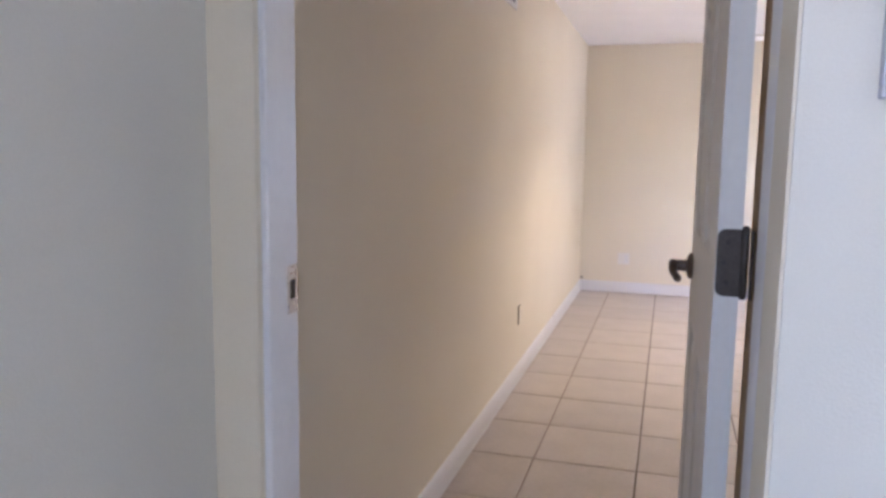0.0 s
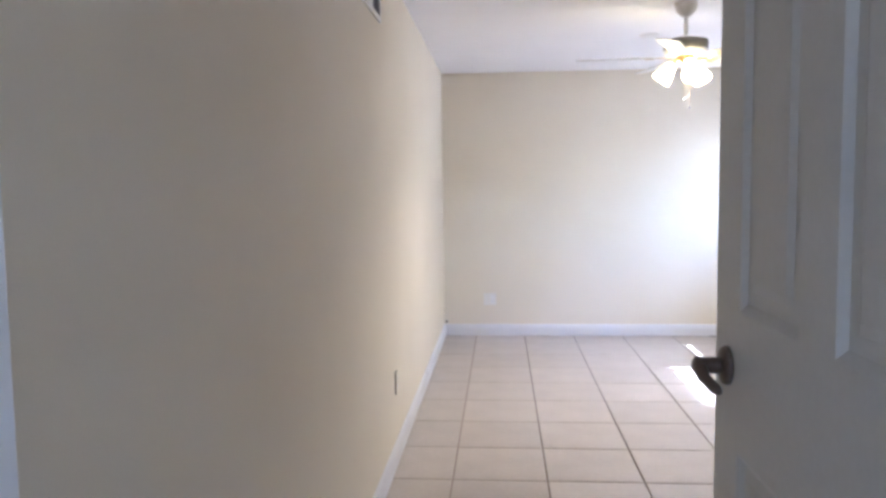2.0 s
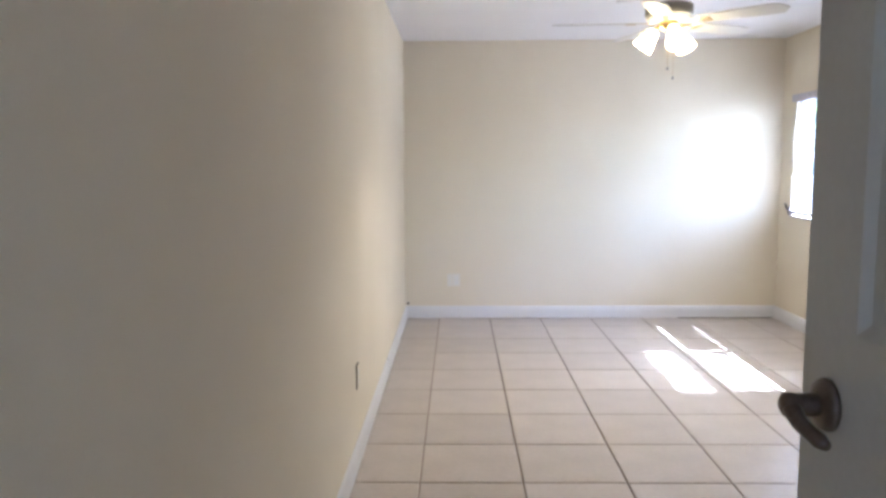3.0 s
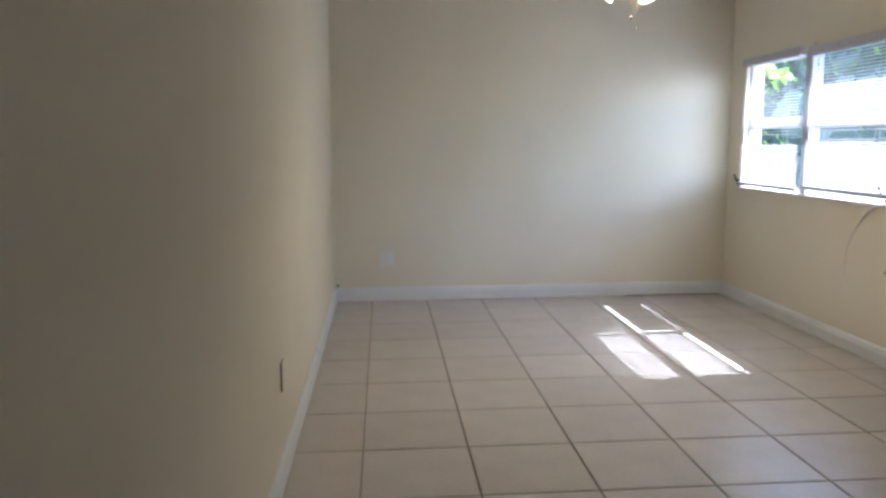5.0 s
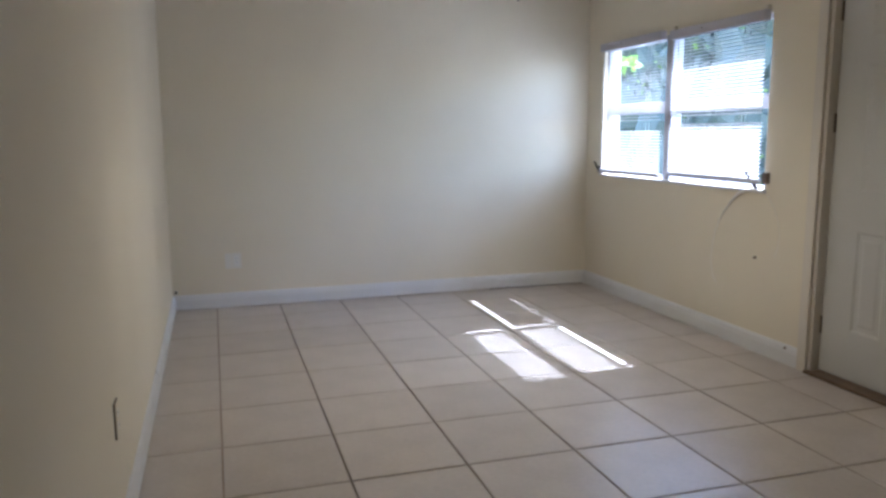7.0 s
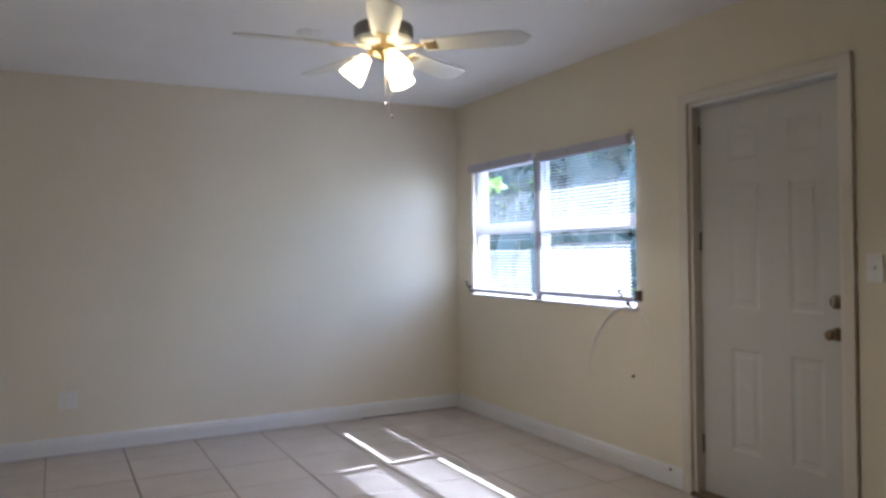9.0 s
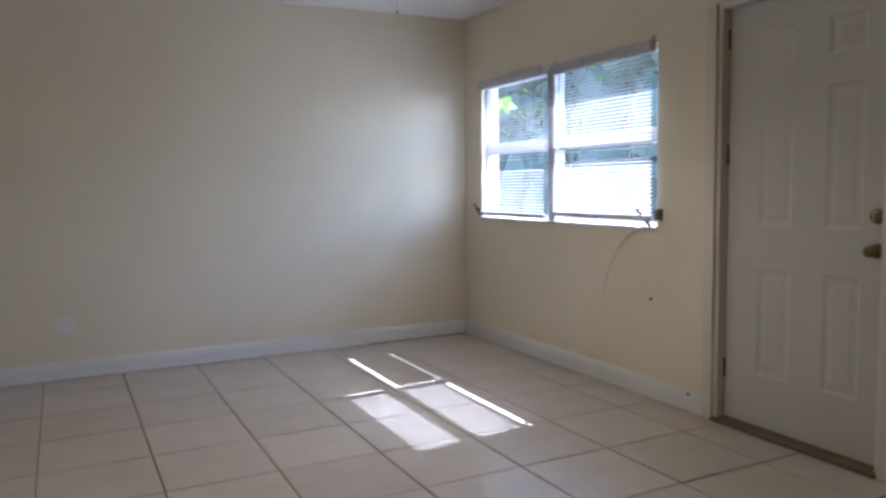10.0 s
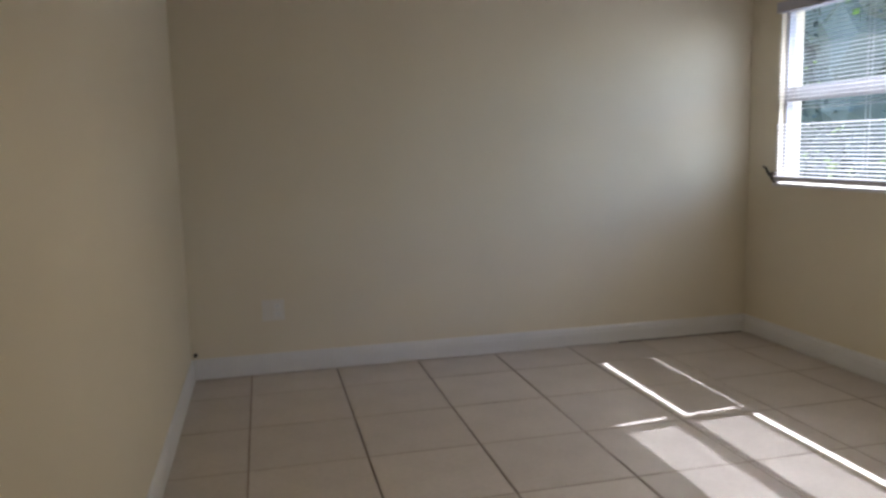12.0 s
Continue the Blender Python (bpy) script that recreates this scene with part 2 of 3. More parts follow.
doorway_wall("wall_south_strike", ((-0.12, JL, DW_H, -6.826), (-0.12, JL - 0.02, -6.826, DW_L)), "cream painted wall return beside the doorway")
doorway_wall("wall_south_hinge", ((JR, W_FAR + 0.2, DW_H, -6.705), (JR + 0.02, W_FAR + 0.2, -6.705, DW_R)), "cream painted wall beside the doorway")
wall("wall_south_header", (JL - 0.02, DW_H, DOOR_TOP + 0.02), (JR + 0.02, DW_R - 0.004, H), WALL, "cream painted wall above the doorway")
tagged(part("ceiling", block((-0.12, -10.2, H), (3.65, 0.15, H + 0.1)), CEIL), "white painted textured ceiling", "ceiling", kind="structure")
floor = tagged(part("floor", block((-0.12, -10.2, -0.12), (3.53, 0.15, -0.006)), GROUT), "beige ceramic floor tiles with brown grout", "floor", kind="structure")

# hall behind the doorway
HX = 0.22


def hall_west():
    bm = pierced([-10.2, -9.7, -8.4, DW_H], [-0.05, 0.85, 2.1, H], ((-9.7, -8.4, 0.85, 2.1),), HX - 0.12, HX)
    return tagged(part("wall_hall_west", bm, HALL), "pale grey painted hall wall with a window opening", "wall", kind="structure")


hall_west()
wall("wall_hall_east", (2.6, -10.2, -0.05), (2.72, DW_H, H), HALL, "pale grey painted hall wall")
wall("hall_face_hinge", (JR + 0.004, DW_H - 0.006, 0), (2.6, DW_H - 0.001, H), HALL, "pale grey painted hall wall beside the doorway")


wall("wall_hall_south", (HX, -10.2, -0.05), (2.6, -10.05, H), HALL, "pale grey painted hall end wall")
area_lamp("hall_window_light", look((HX - 0.06, -9.05, 1.475), (2.0, -9.05, 1.42)), 1.25, 1.2, 0.62, (1.0, 0.91, 0.75))


# skirting
def baseboard(name, length, m):
    prof = [(0, 0), (0.016, 0), (0.016, 0.075), (0.013, 0.086), (0.013, 0.094), (0.007, 0.108), (0.004, 0.112), (0, 0.112)]
    prof = [(x, max(z, 0.003)) for x, z in prof]
    return tagged(part(name, extrude_profile(prof, length), TRIM, m=m), "white painted moulded baseboard along the wall", "baseboard", kind="structure")


baseboard("baseboard_west", -DW_L, pose(0.0005, DW_L, 0))
board = baseboard("baseboard_north", 3.322, pose(0.01, -0.0005, 0, 0, 0, -90))
# Near-black strip paints the shade of the gap below the board.
part("open_joint", block((0.0162, 2.45, 0.0005), (0.0172, 3.29, 0.006)), DARK, board, "dark strip standing in for the shade in the joint under the board")
baseboard("baseboard_east", 2.515, RWR @ pose(-0.0005, 0, 0, 0, 0, 180))


# roof with its eave
def roof():
    bm = bmesh.new()
    box(bm, (-0.8, -10.8, 2.62), (4.1, 0.9, 2.72))
    return tagged(part("roof", bm, ROOF), "flat grey roof with overhanging eave", "roof", kind="structure")


roof()


# ---- doorway: jambs, interior door ----
def doorway():
    e = empty("door_frame", pose(0, 0, 0), "white painted wooden doorway frame with strike plate", "door frame", kind="structure")
    bm = bmesh.new()
    box(bm, (JL - 0.02, -6.826, 0), (JL + 0.0005, DW_L, DOOR_TOP), 0.002)
    part("strike_jamb", bm, TRIM, e)
    part("strike_stop", block((JL - 0.001, -6.824, 0), (JL + 0.010, -6.79, DOOR_TOP - 0.012), 0.003), TRIM, e)
    part("hinge_jamb", block((JR - 0.0005, -6.705, 0), (JR + 0.02, DW_R, DOOR_TOP), 0.002), TRIM, e)
    part("raw_wood_edge", block((JR + 0.002, DW_R + 0.001, 0), (JR + 0.022, -6.49, DOOR_TOP), 0.002), RAW_WOOD, e, "unpainted tan wooden edge")
    part("head_jamb", block((JL, DW_H + 0.01, DOOR_TOP), (JR, DW_R - 0.02, DOOR_TOP + 0.02), 0.003), TRIM, e)
    sp = bmesh.new()
    box(sp, (JL, -6.755, 1.135), (JL + 0.0025, -6.724, 1.21), 0.001)
    plate = part("strike_plate", sp, NICKEL, e, "satin metal strike plate")
    part("latch_hole", block((JL + 0.0015, -6.748, 1.158), (JL + 0.003, -6.733, 1.187)), DARK, plate)
    return e


doorway()


def panelled(w, h, t, panels, mat, name, parent, inset=0.006):
    """A door slab in x (0..w), y (-t/2..t/2), z, with moulded raised panels on both faces."""
    bm = bmesh.new()
    box(bm, (0, -t / 2 + inset, 0), (w, t / 2 - inset, h))
    xs = sorted({0, w, *[p[0] for p in panels], *[p[1] for p in panels]})
    zs = sorted({0, h, *[p[2] for p in panels], *[p[3] for p in panels]})
    for sy in (-1, 1):
        y_in, y_out = sy * (t / 2 - inset), sy * t / 2
        for a, b in zip(xs, xs[1:]):
            for c, d in zip(zs, zs[1:]):
                mx, mz = (a + b) / 2, (c + d) / 2
                if any(p[0] < mx < p[1] and p[2] < mz < p[3] for p in panels):
                    continue
                box(bm, (a, min(y_in, y_out), c), (b, max(y_in, y_out), d))
        for a, b, c, d in panels:
            # sloped moulding round the sunk field, then a raised field
            g, s = 0.014, 0.034
            rings = []
            for off, y in ((0, y_out), (g, y_in + sy * 0.0008), (s, y_in + sy * 0.0008), (s + 0.014, y_out - sy * 0.0025)):
                rings.append([bm.verts.new(v) for v in ((a + off, y, c + off), (b - off, y, c + off), (b - off, y, d - off), (a + off, y, d - off))])
            for r0, r1 in zip(rings, rings[1:]):
                for i in range(4):
                    bm.faces.new((r0[i], r0[(i + 1) % 4], r1[(i + 1) % 4], r1[i]))
            bm.faces.new(rings[-1])
    bmesh.ops.recalc_face_normals(bm, faces=bm.faces)
    return part(name, bm, mat, parent)


def six_panels(w, h, rail):
    """Panel rectangles of a six-panel door."""
    s, m = 0.115 * w / 0.76, 0.10 * w / 0.76
    pw = (w - 2 * s - m) / 2
    out = []
    for x in (s, s + pw + m):
        for z0, z1 in rail:
            out.append((x, x + pw, z0, z1))
    return out


def interior_door():
    # the slab turns about the hinge pin; its local x runs from the hinge edge to the free edge
    w, h, t = 0.755, 2.03, 0.035
    ang = 90.7
    e = empty("interior_door", pose(0.926, -6.588, 0.012, 0, 0, ang), "open white six-panel interior door with dark bronze hardware", "door")
    panels = six_panels(w, h, ((0.22, 0.99), (1.205, 1.70), (1.79, 1.93)))
    panelled(w, h, t, panels, DOOR, "door_leaf", e, 0.0085)
    # lever on both faces
    for sy in (1, -1):
        k = Matrix.Translation((w - 0.062, sy * t / 2, 1.112)) @ Euler((radians(-90 * sy), 0, 0)).to_matrix().to_4x4()
        part("rose", lathe([(0.031, 0), (0.031, 0.004), (0.0285, 0.009), (0.019, 0.0125), (0.015, 0.014)], 28), BRONZE, e, "dark bronze rose", m=k, smooth=True)
        part("lever_neck", lathe([(0.0145, 0.010), (0.0135, 0.018), (0.0135, 0.036), (0.0152, 0.043), (0.0137, 0.050), (0.0075, 0.054)], 20), BRONZE, e, m=k, smooth=True)
        y = sy * (t / 2 + 0.042)
        x = w - 0.062
        pts = [(x, y, 1.112), (x - 0.012, y + sy * 0.002, 1.107), (x - 0.026, y + sy * 0.001, 1.099), (x - 0.040, y - sy * 0.004, 1.093), (x - 0.054, y - sy * 0.008, 1.089), (x - 0.065, y - sy * 0.010, 1.087)]
        part("lever_handle", tube(pts, [0.0115, 0.0108, 0.0092, 0.0085, 0.0092, 0.0055], 14), BRONZE, e, m=Matrix(), smooth=True)
    part("latch", block((w - 0.0005, -0.011, 1.085), (w + 0.001, 0.011, 1.14)), NICKEL, e)
    # hinges on the edge
    for z in (0.26, 1.165, 1.80):
        leaf = bmesh.new()
        box(leaf, (-0.0022, -0.017, z), (0.0, 0.0165, z + 0.1))
        geom = [ed for ed in leaf.edges if abs(ed.verts[0].co.z - ed.verts[1].co.z) < 1e-6 and abs(ed.verts[0].co.y - ed.verts[1].co.y) < 1e-6 and ed.verts[0].co.y > 0]
        bmesh.ops.bevel(leaf, geom=geom, offset=0.012, segments=4, profile=0.5, affect="EDGES")
        lf = part("hinge_leaf", leaf, HINGE, e, "dark bronze hinge leaf")
        part("hinge_barrel", lathe([(0.0035, -0.004), (0.006, -0.001), (0.006, 0.101), (0.0035, 0.105)], 14), HINGE, e, m=pose(0.002, -0.0225, z), smooth=True)
        part("jamb_leaf", block((-0.03, -0.0312, z), (0.0, -0.029, z + 0.1), 0.0008), HINGE, e)
        for dz in (0.02, 0.05, 0.08):
            part("screw", lathe([(0.004, 0), (0.0035, 0.001)], 10), DARK, lf, m=Matrix.Translation((-0.0022, 0.006 if dz == 0.05 else 0.001, z + dz)) @ Euler((0, radians(-90), 0)).to_matrix().to_4x4())
    return e


interior_door()


# ---- the window ----
def window():
    u0, u1, z0, z1 = WIN
    mu0, mu1 = 1.14, 1.225
    sill = tagged(part("window_sill", block((-0.02, -u1 - 0.02, z0 - 0.022), (0.014, -u0 + 0.02, z0 - 0.001), 0.004), TRIM, m=RWR), "narrow white painted window sill", "window sill", kind="structure")
    for name, a, b in (("window_1", u0, mu0 + 0.02), ("window_2", mu1 - 0.02, u1)):
        e = empty(name, RWR, "grey metal framed sash window with a horizontal meeting rail", "window", "front windows", "structure")
        f = 0.026
        x0, x1, fb = 0.03, 0.07, 0.014
        for lo, hi in (((x0, -b, z0), (x1, -a, z0 + fb)), ((x0, -b, z1 - f), (x1, -a, z1)), ((x0, -a - f, z0 + fb), (x1, -a, z1 - f)), ((x0, -b, z0 + fb), (x1, -b + f, z1 - f))):
            part("window_frame", block(lo, hi, 0.002), ALU, e)
        part("meeting_rail", block((x0 + 0.005, -b + f, 1.405), (x1 - 0.005, -a - f, 1.485), 0.002), ALU, e)
        for lo, hi in ((z0 + fb, 1.405), (1.485, z1 - f)):
            g = part("pane", block((0.048, -b + f, lo), (0.051, -a - f, hi)), GLASS, e)
            g.visible_shadow = False
    post = tagged(part("window_mullion", block((-0.004, -mu1, z0), (0.072, -mu0, z1), 0.003), ALU, m=RWR), "grey metal mullion between the two windows", "mullion", kind="structure")
    for z in (1.235, 1.745):
        part("screw", block((-0.0055, -1.187, z - 0.004), (-0.0035, -1.179, z + 0.004)), DARK, post)


window()


def blind(u0, u1, tilt, name_label, cords, zb, gap, zt, ends):
    e = empty("window_blind", RWR, name_label, "blind", "window blinds")
    part("headrail", block((-0.05, -u1, zt - 0.05), (-0.005, -u0, zt + 0.008), 0.003), BLIND_RAIL, e)
    part("bottom_rail", block((-0.038, -u1, zb), (-0.012, -u0, zb + 0.028), 0.004), BLIND_RAIL, e, "grey bottom rail")
    for u in ends:
        part("mounting_bracket", block((-0.03, -u - 0.012, zt + 0.008), (-0.002, -u + 0.012, zt + 0.034), 0.003), CASING, e)
    bm = bmesh.new()
    n, wd, crown = 6, 0.025, 0.0022
    rows = []
    for i in range(n + 1):
        s = i / n - 0.5
        rows.append((s * wd, crown * (1 - 4 * s * s)))
    top = [[bm.verts.new((x, -y, z + 0.0003)) for x, z in rows] for y in (u0 + 0.006, u1 - 0.006)]
    bot = [[bm.verts.new((x, -y, z - 0.0003)) for x, z in rows] for y in (u0 + 0.006, u1 - 0.006)]
    for i in range(n):
        bm.faces.new((top[0][i], top[0][i + 1], top[1][i + 1], top[1][i]))
        bm.faces.new((bot[0][i], bot[1][i], bot[1][i + 1], bot[0][i + 1]))
    bmesh.ops.recalc_face_normals(bm, faces=bm.faces)
    first = None
    z = zb + 0.032
    while z < zt - 0.05:
        if gap[0] < z < gap[1]:
            z = gap[1]
        a = tilt + random.uniform(-0.03, 0.03)
        m = pose(-0.025, 0, z, random.uniform(-0.008, 0.008), -a, 0)
        if first is None:
            first = part("slat", bm, SLAT, e, m=m, smooth=True)
        else:
            again(first, m)
        z += 0.0205
    part("screw", lathe([(0.0055, 0), (0.004, 0.002)], 12), DARK, e, m=Matrix.Translation((-0.05, -(u0 + 0.38 * (u1 - u0)), zt - 0.016)) @ Euler((0, radians(-90), 0)).to_matrix().to_4x4())
    for u in cords:
        part("ladder_cord", tube([(-0.038, -u, zt - 0.04), (-0.038, -u, zb + 0.01)], 0.0011, 6), CORD, e)
        part("ladder_cord", tube([(-0.012, -u, zt - 0.04), (-0.012, -u, zb + 0.01)], 0.0011, 6), CORD, e)
    return e


blind(0.287, 1.137, 11, "pale grey horizontal slat blind lowered with half-closed slats", (0.44, 0.96), 0.9565, (1.292, 1.36), 1.945, ())
blind(1.235, 2.155, 22.2, "pale grey horizontal slat blind lowered with tilted slats", (1.42, 1.99), 0.98, (1.33, 1.38), 1.93, (1.25, 2.14))


# ---- entrance door ----
def entrance_door():
    d0, d1, _, dz = XD
    fr = empty("entrance_frame", RWR, "cream painted entrance door frame with moulded casing", "door frame", kind="structure")
    part("side_casing", block((-0.018, -d0, 0), (0.0, -d0 + 0.062, dz + 0.05), 0.004), CASING, fr)
    part("side_casing", block((-0.018, -d1 - 0.055, 0), (0.0, -d1, dz + 0.05), 0.004), CASING, fr)
    part("head_casing", block((-0.020, -d1 - 0.055, dz), (0.0, -d0 + 0.062, dz + 0.055), 0.004), CASING, fr)
    part("side_jamb", block((0.0, -d0 - 0.02, 0), (WALL_T, -d0, dz), 0.002), CASING, fr)
    part("side_jamb", block((0.0, -d1, 0), (WALL_T, -d1 + 0.02, dz), 0.002), CASING, fr)
    part("head_jamb", block((0.0, -d1 + 0.02, dz - 0.02), (WALL_T, -d0 - 0.02, dz), 0.002), TRIM, fr)
    part("threshold", block((-0.03, -d1, 0.0), (WALL_T, -d0, 0.018), 0.005), WOOD, fr, "worn brown threshold")
    w, h, t = d1 - d0 - 0.046, dz - 0.045, 0.044
    e = empty("entrance_door", RWR @ pose(0.075, -d1 + 0.023, 0.021, 0, 0, 90), "closed white panelled entrance door with brass knob and deadbolt", "door")
    pans = []
    for x0, x1 in ((0.115, 0.285), (0.452, 0.630)):
        for z0, z1 in ((0.25, 0.76), (0.96, 1.57), (1.69, 1.85)):
            pans.append((x0, x1, z0, z1))
    panelled(w, h, t, pans, DOOR, "door_leaf", e, 0.0055)
    k = Matrix.Translation((0.05, t / 2, 0.88)) @ Euler((radians(-90), 0, 0)).to_matrix().to_4x4()
    part("door_knob", lathe([(0.030, 0), (0.030, 0.004), (0.013, 0.012), (0.011, 0.028), (0.020, 0.036), (0.0245, 0.047), (0.022, 0.058), (0.011, 0.063)], 28), KNOB, e, "tarnished dark brass knob", m=k, smooth=True)
    k = Matrix.Translation((0.05, t / 2, 1.02)) @ Euler((radians(-90), 0, 0)).to_matrix().to_4x4()
    db = part("deadbolt", lathe([(0.032, 0), (0.032, 0.006), (0.026, 0.014), (0.022, 0.016)], 28), KNOB, e, "tarnished brass deadbolt", m=k, smooth=True)
    part("thumb_turn", block((-0.005, -0.018, 0.015), (0.005, 0.018, 0.03), 0.003), NICKEL, db)
    for z in (0.2, 1.25, 1.8):
        part("hinge_barrel", lathe([(0.004, -0.003), (0.006, 0), (0.006, 0.09), (0.004, 0.093)], 12), BRONZE, e, m=pose(w + 0.002, t / 2 + 0.004, z), smooth=True)


entrance_door()


# ---- ceiling fan ----
def ceiling_fan():
    fx, fy = 1.63, -2.50
    e = empty("ceiling_fan", pose(fx, fy, 0), "cream ceiling fan with five blades and lit frosted glass shades", "ceiling fan")
    part("canopy", lathe([(0.066, H), (0.066, H - 0.012), (0.055, H - 0.045), (0.028, H - 0.075), (0.02, H - 0.08)], 32), FAN_BLADE, e, smooth=True)
    part("downrod", lathe([(0.0125, H - 0.07), (0.0125, H - 0.235)], 16), FAN_BLADE, e, smooth=True)
    z = H - 0.19
    part("motor_housing", lathe([(0.03, z), (0.08, z - 0.012), (0.115, z - 0.028), (0.123, z - 0.05), (0.123, z - 0.085), (0.112, z - 0.104), (0.06, z - 0.112)], 40), FAN_BLADE, e, smooth=True)
    part("motor_band", lathe([(0.121, z - 0.024), (0.1265, z - 0.03), (0.1275, z - 0.052), (0.1265, z - 0.078), (0.121, z - 0.082)], 40), PEWTER, e, "dark pewter band round the motor", smooth=True)
    part("switch_housing", lathe([(0.05, z - 0.108), (0.052, z - 0.13), (0.045, z - 0.15), (0.02, z - 0.165), (0.012, z - 0.175)], 32), BRASS, e, "brass switch housing", smooth=True)
    # blades
    zb = z - 0.118
    bm = bmesh.new()
    out = []
    n = 12
    for i in range(n + 1):
        s = i / n
        x = 0.17 + 0.46 * s
        half = 0.048 + 0.018 * min(s * 1.6, 1) - (0.066 - math.sqrt(max(0.066 ** 2 - max(x - 0.564, 0) ** 2, 0)) if x > 0.564 else 0)
        out.append((x, max(half, 0.004)))
    ring = [(x, hf) for x, hf in out] + [(x, -hf) for x, hf in out[::-1]]
    top = [bm.verts.new((x, y, 0.003)) for x, y in ring]
    bot = [bm.verts.new((x, y, -0.003)) for x, y in ring]
    bm.faces.new(top)
    bm.faces.new(bot[::-1])
    for i in range(len(ring)):
        bm.faces.new((top[i], bot[i], bot[(i + 1) % len(ring)], top[(i + 1) % len(ring)]))
    bmesh.ops.recalc_face_normals(bm, faces=bm.faces)
    arm = bmesh.new()
    box(arm, (0.085, -0.014, -0.004), (0.2, 0.014, 0.0), 0.002)
    box(arm, (0.18, -0.032, -0.0072), (0.235, 0.032, -0.0032), 0.0015)
    first = first_arm = None
    for i in range(5):
        m = pose(0, 0, zb, 0, 0, -112.6 + 72 * i) @ pose(0, 0, 0, -11, 0, 0)
        if first is None:
            first = part("blade", bm, FAN_BLADE, e, m=m)
            first_arm = part("blade_arm", arm, BRASS, e, "brass blade arm", m=m)
        else:
            again(first, m)
            again(first_arm, m)
    # lamps
    prof = [(0.018, 0.0), (0.026, 0.004), (0.030, 0.02), (0.040, 0.05), (0.053, 0.09), (0.060, 0.125), (0.057, 0.125), (0.050, 0.09), (0.037, 0.05), (0.026, 0.02), (0.012, 0.01)]
    first = None
    for i in range(3):
        a = radians(-87.7 + 120 * i)
        d = Vector((math.cos(a), math.sin(a), 0))
        base = d * 0.072 + Vector((0, 0, z - 0.155))
        axis = (d * 0.62 + Vector((0, 0, -0.78))).normalized()
        m = Matrix.Translation(base) @ axis.to_track_quat("Z", "Y").to_matrix().to_4x4() @ Matrix.Scale(0.94, 4)
        part("lamp_arm", tube([d * 0.03 + Vector((0, 0, z - 0.14)), d * 0.06 + Vector((0, 0, z - 0.136)), base + axis * 0.012], 0.011, 10), BRASS, e, smooth=True)
        if first is None:
            first = part("lamp_shade", lathe(prof, 24), SHADE, e, "glowing frosted glass shade", m=m, smooth=True)
        else:
            again(first, m)
    for k, (dx, dy, ln) in enumerate(((0.02, -0.03, 0.265), (-0.012, -0.04, 0.215))):
        part("pull_chain", tube([(dx, dy, z - 0.14), (dx, dy, z - 0.14 - ln)], 0.0011, 6), BRASS, e)
        part("chain_knob", lathe([(0.002, 0), (0.0045, 0.005), (0.004, 0.013), (0.0015, 0.018)], 10), BRONZE, e, m=pose(dx, dy, z - 0.16 - ln), smooth=True)
    bulb("fan_bulbs", (fx, fy, z - 0.30), 3.0, (1.0, 0.81, 0.53), 0.06)


ceiling_fan()


# ---- small wall fittings ----
def outlet(m, name="wall_outlet", label="white plastic duplex wall outlet plate", cat="outlet", mat=PLASTIC, back=0.0):
    e = empty(name, m, label, cat)
    part("cover_plate", block((-0.035, -0.006 - back * 0.4, -0.057), (0.035, -back, 0.057), 0.0012), mat, e)
    for z in (-0.02, 0.02):
        r = part("receptacle", block((-0.016, -0.0085, z - 0.014), (0.016, -0.005, z + 0.014), 0.003), PLASTIC, e)
        for x in (-0.006, 0.006):
            part("slot", block((x - 0.001, -0.009, z - 0.004), (x + 0.001, -0.0084, z + 0.005)), DARK, r)
    part("screw", lathe([(0.003, 0), (0.0025, 0.001)], 10), NICKEL, e, m=Matrix.Translation((0, -0.006, 0)) @ Euler((radians(90), 0, 0)).to_matrix().to_4x4())
    return e


wide = outlet(pose(0.46, 0, 0.35), label="ivory plastic outlet plate beside a blank plate", mat=IVORY)
part("blank_plate", block((-0.083, -0.006, -0.058), (-0.037, 0, 0.056), 0.0012), IVORY, wide)
flush = outlet(pose(0, -3.31, 0.412, 0, 0, 90), label="cream painted outlet plate standing proud of the wall", mat=WALL, back=0.0045)
# Added dark sheet: paints the shaded edge of the plate.
part("box_rim", block((-0.034, -0.0045, -0.056), (0.034, 0.0, 0.056)), DARK, flush, "dark sheet behind the plate, painted for its shaded edge")


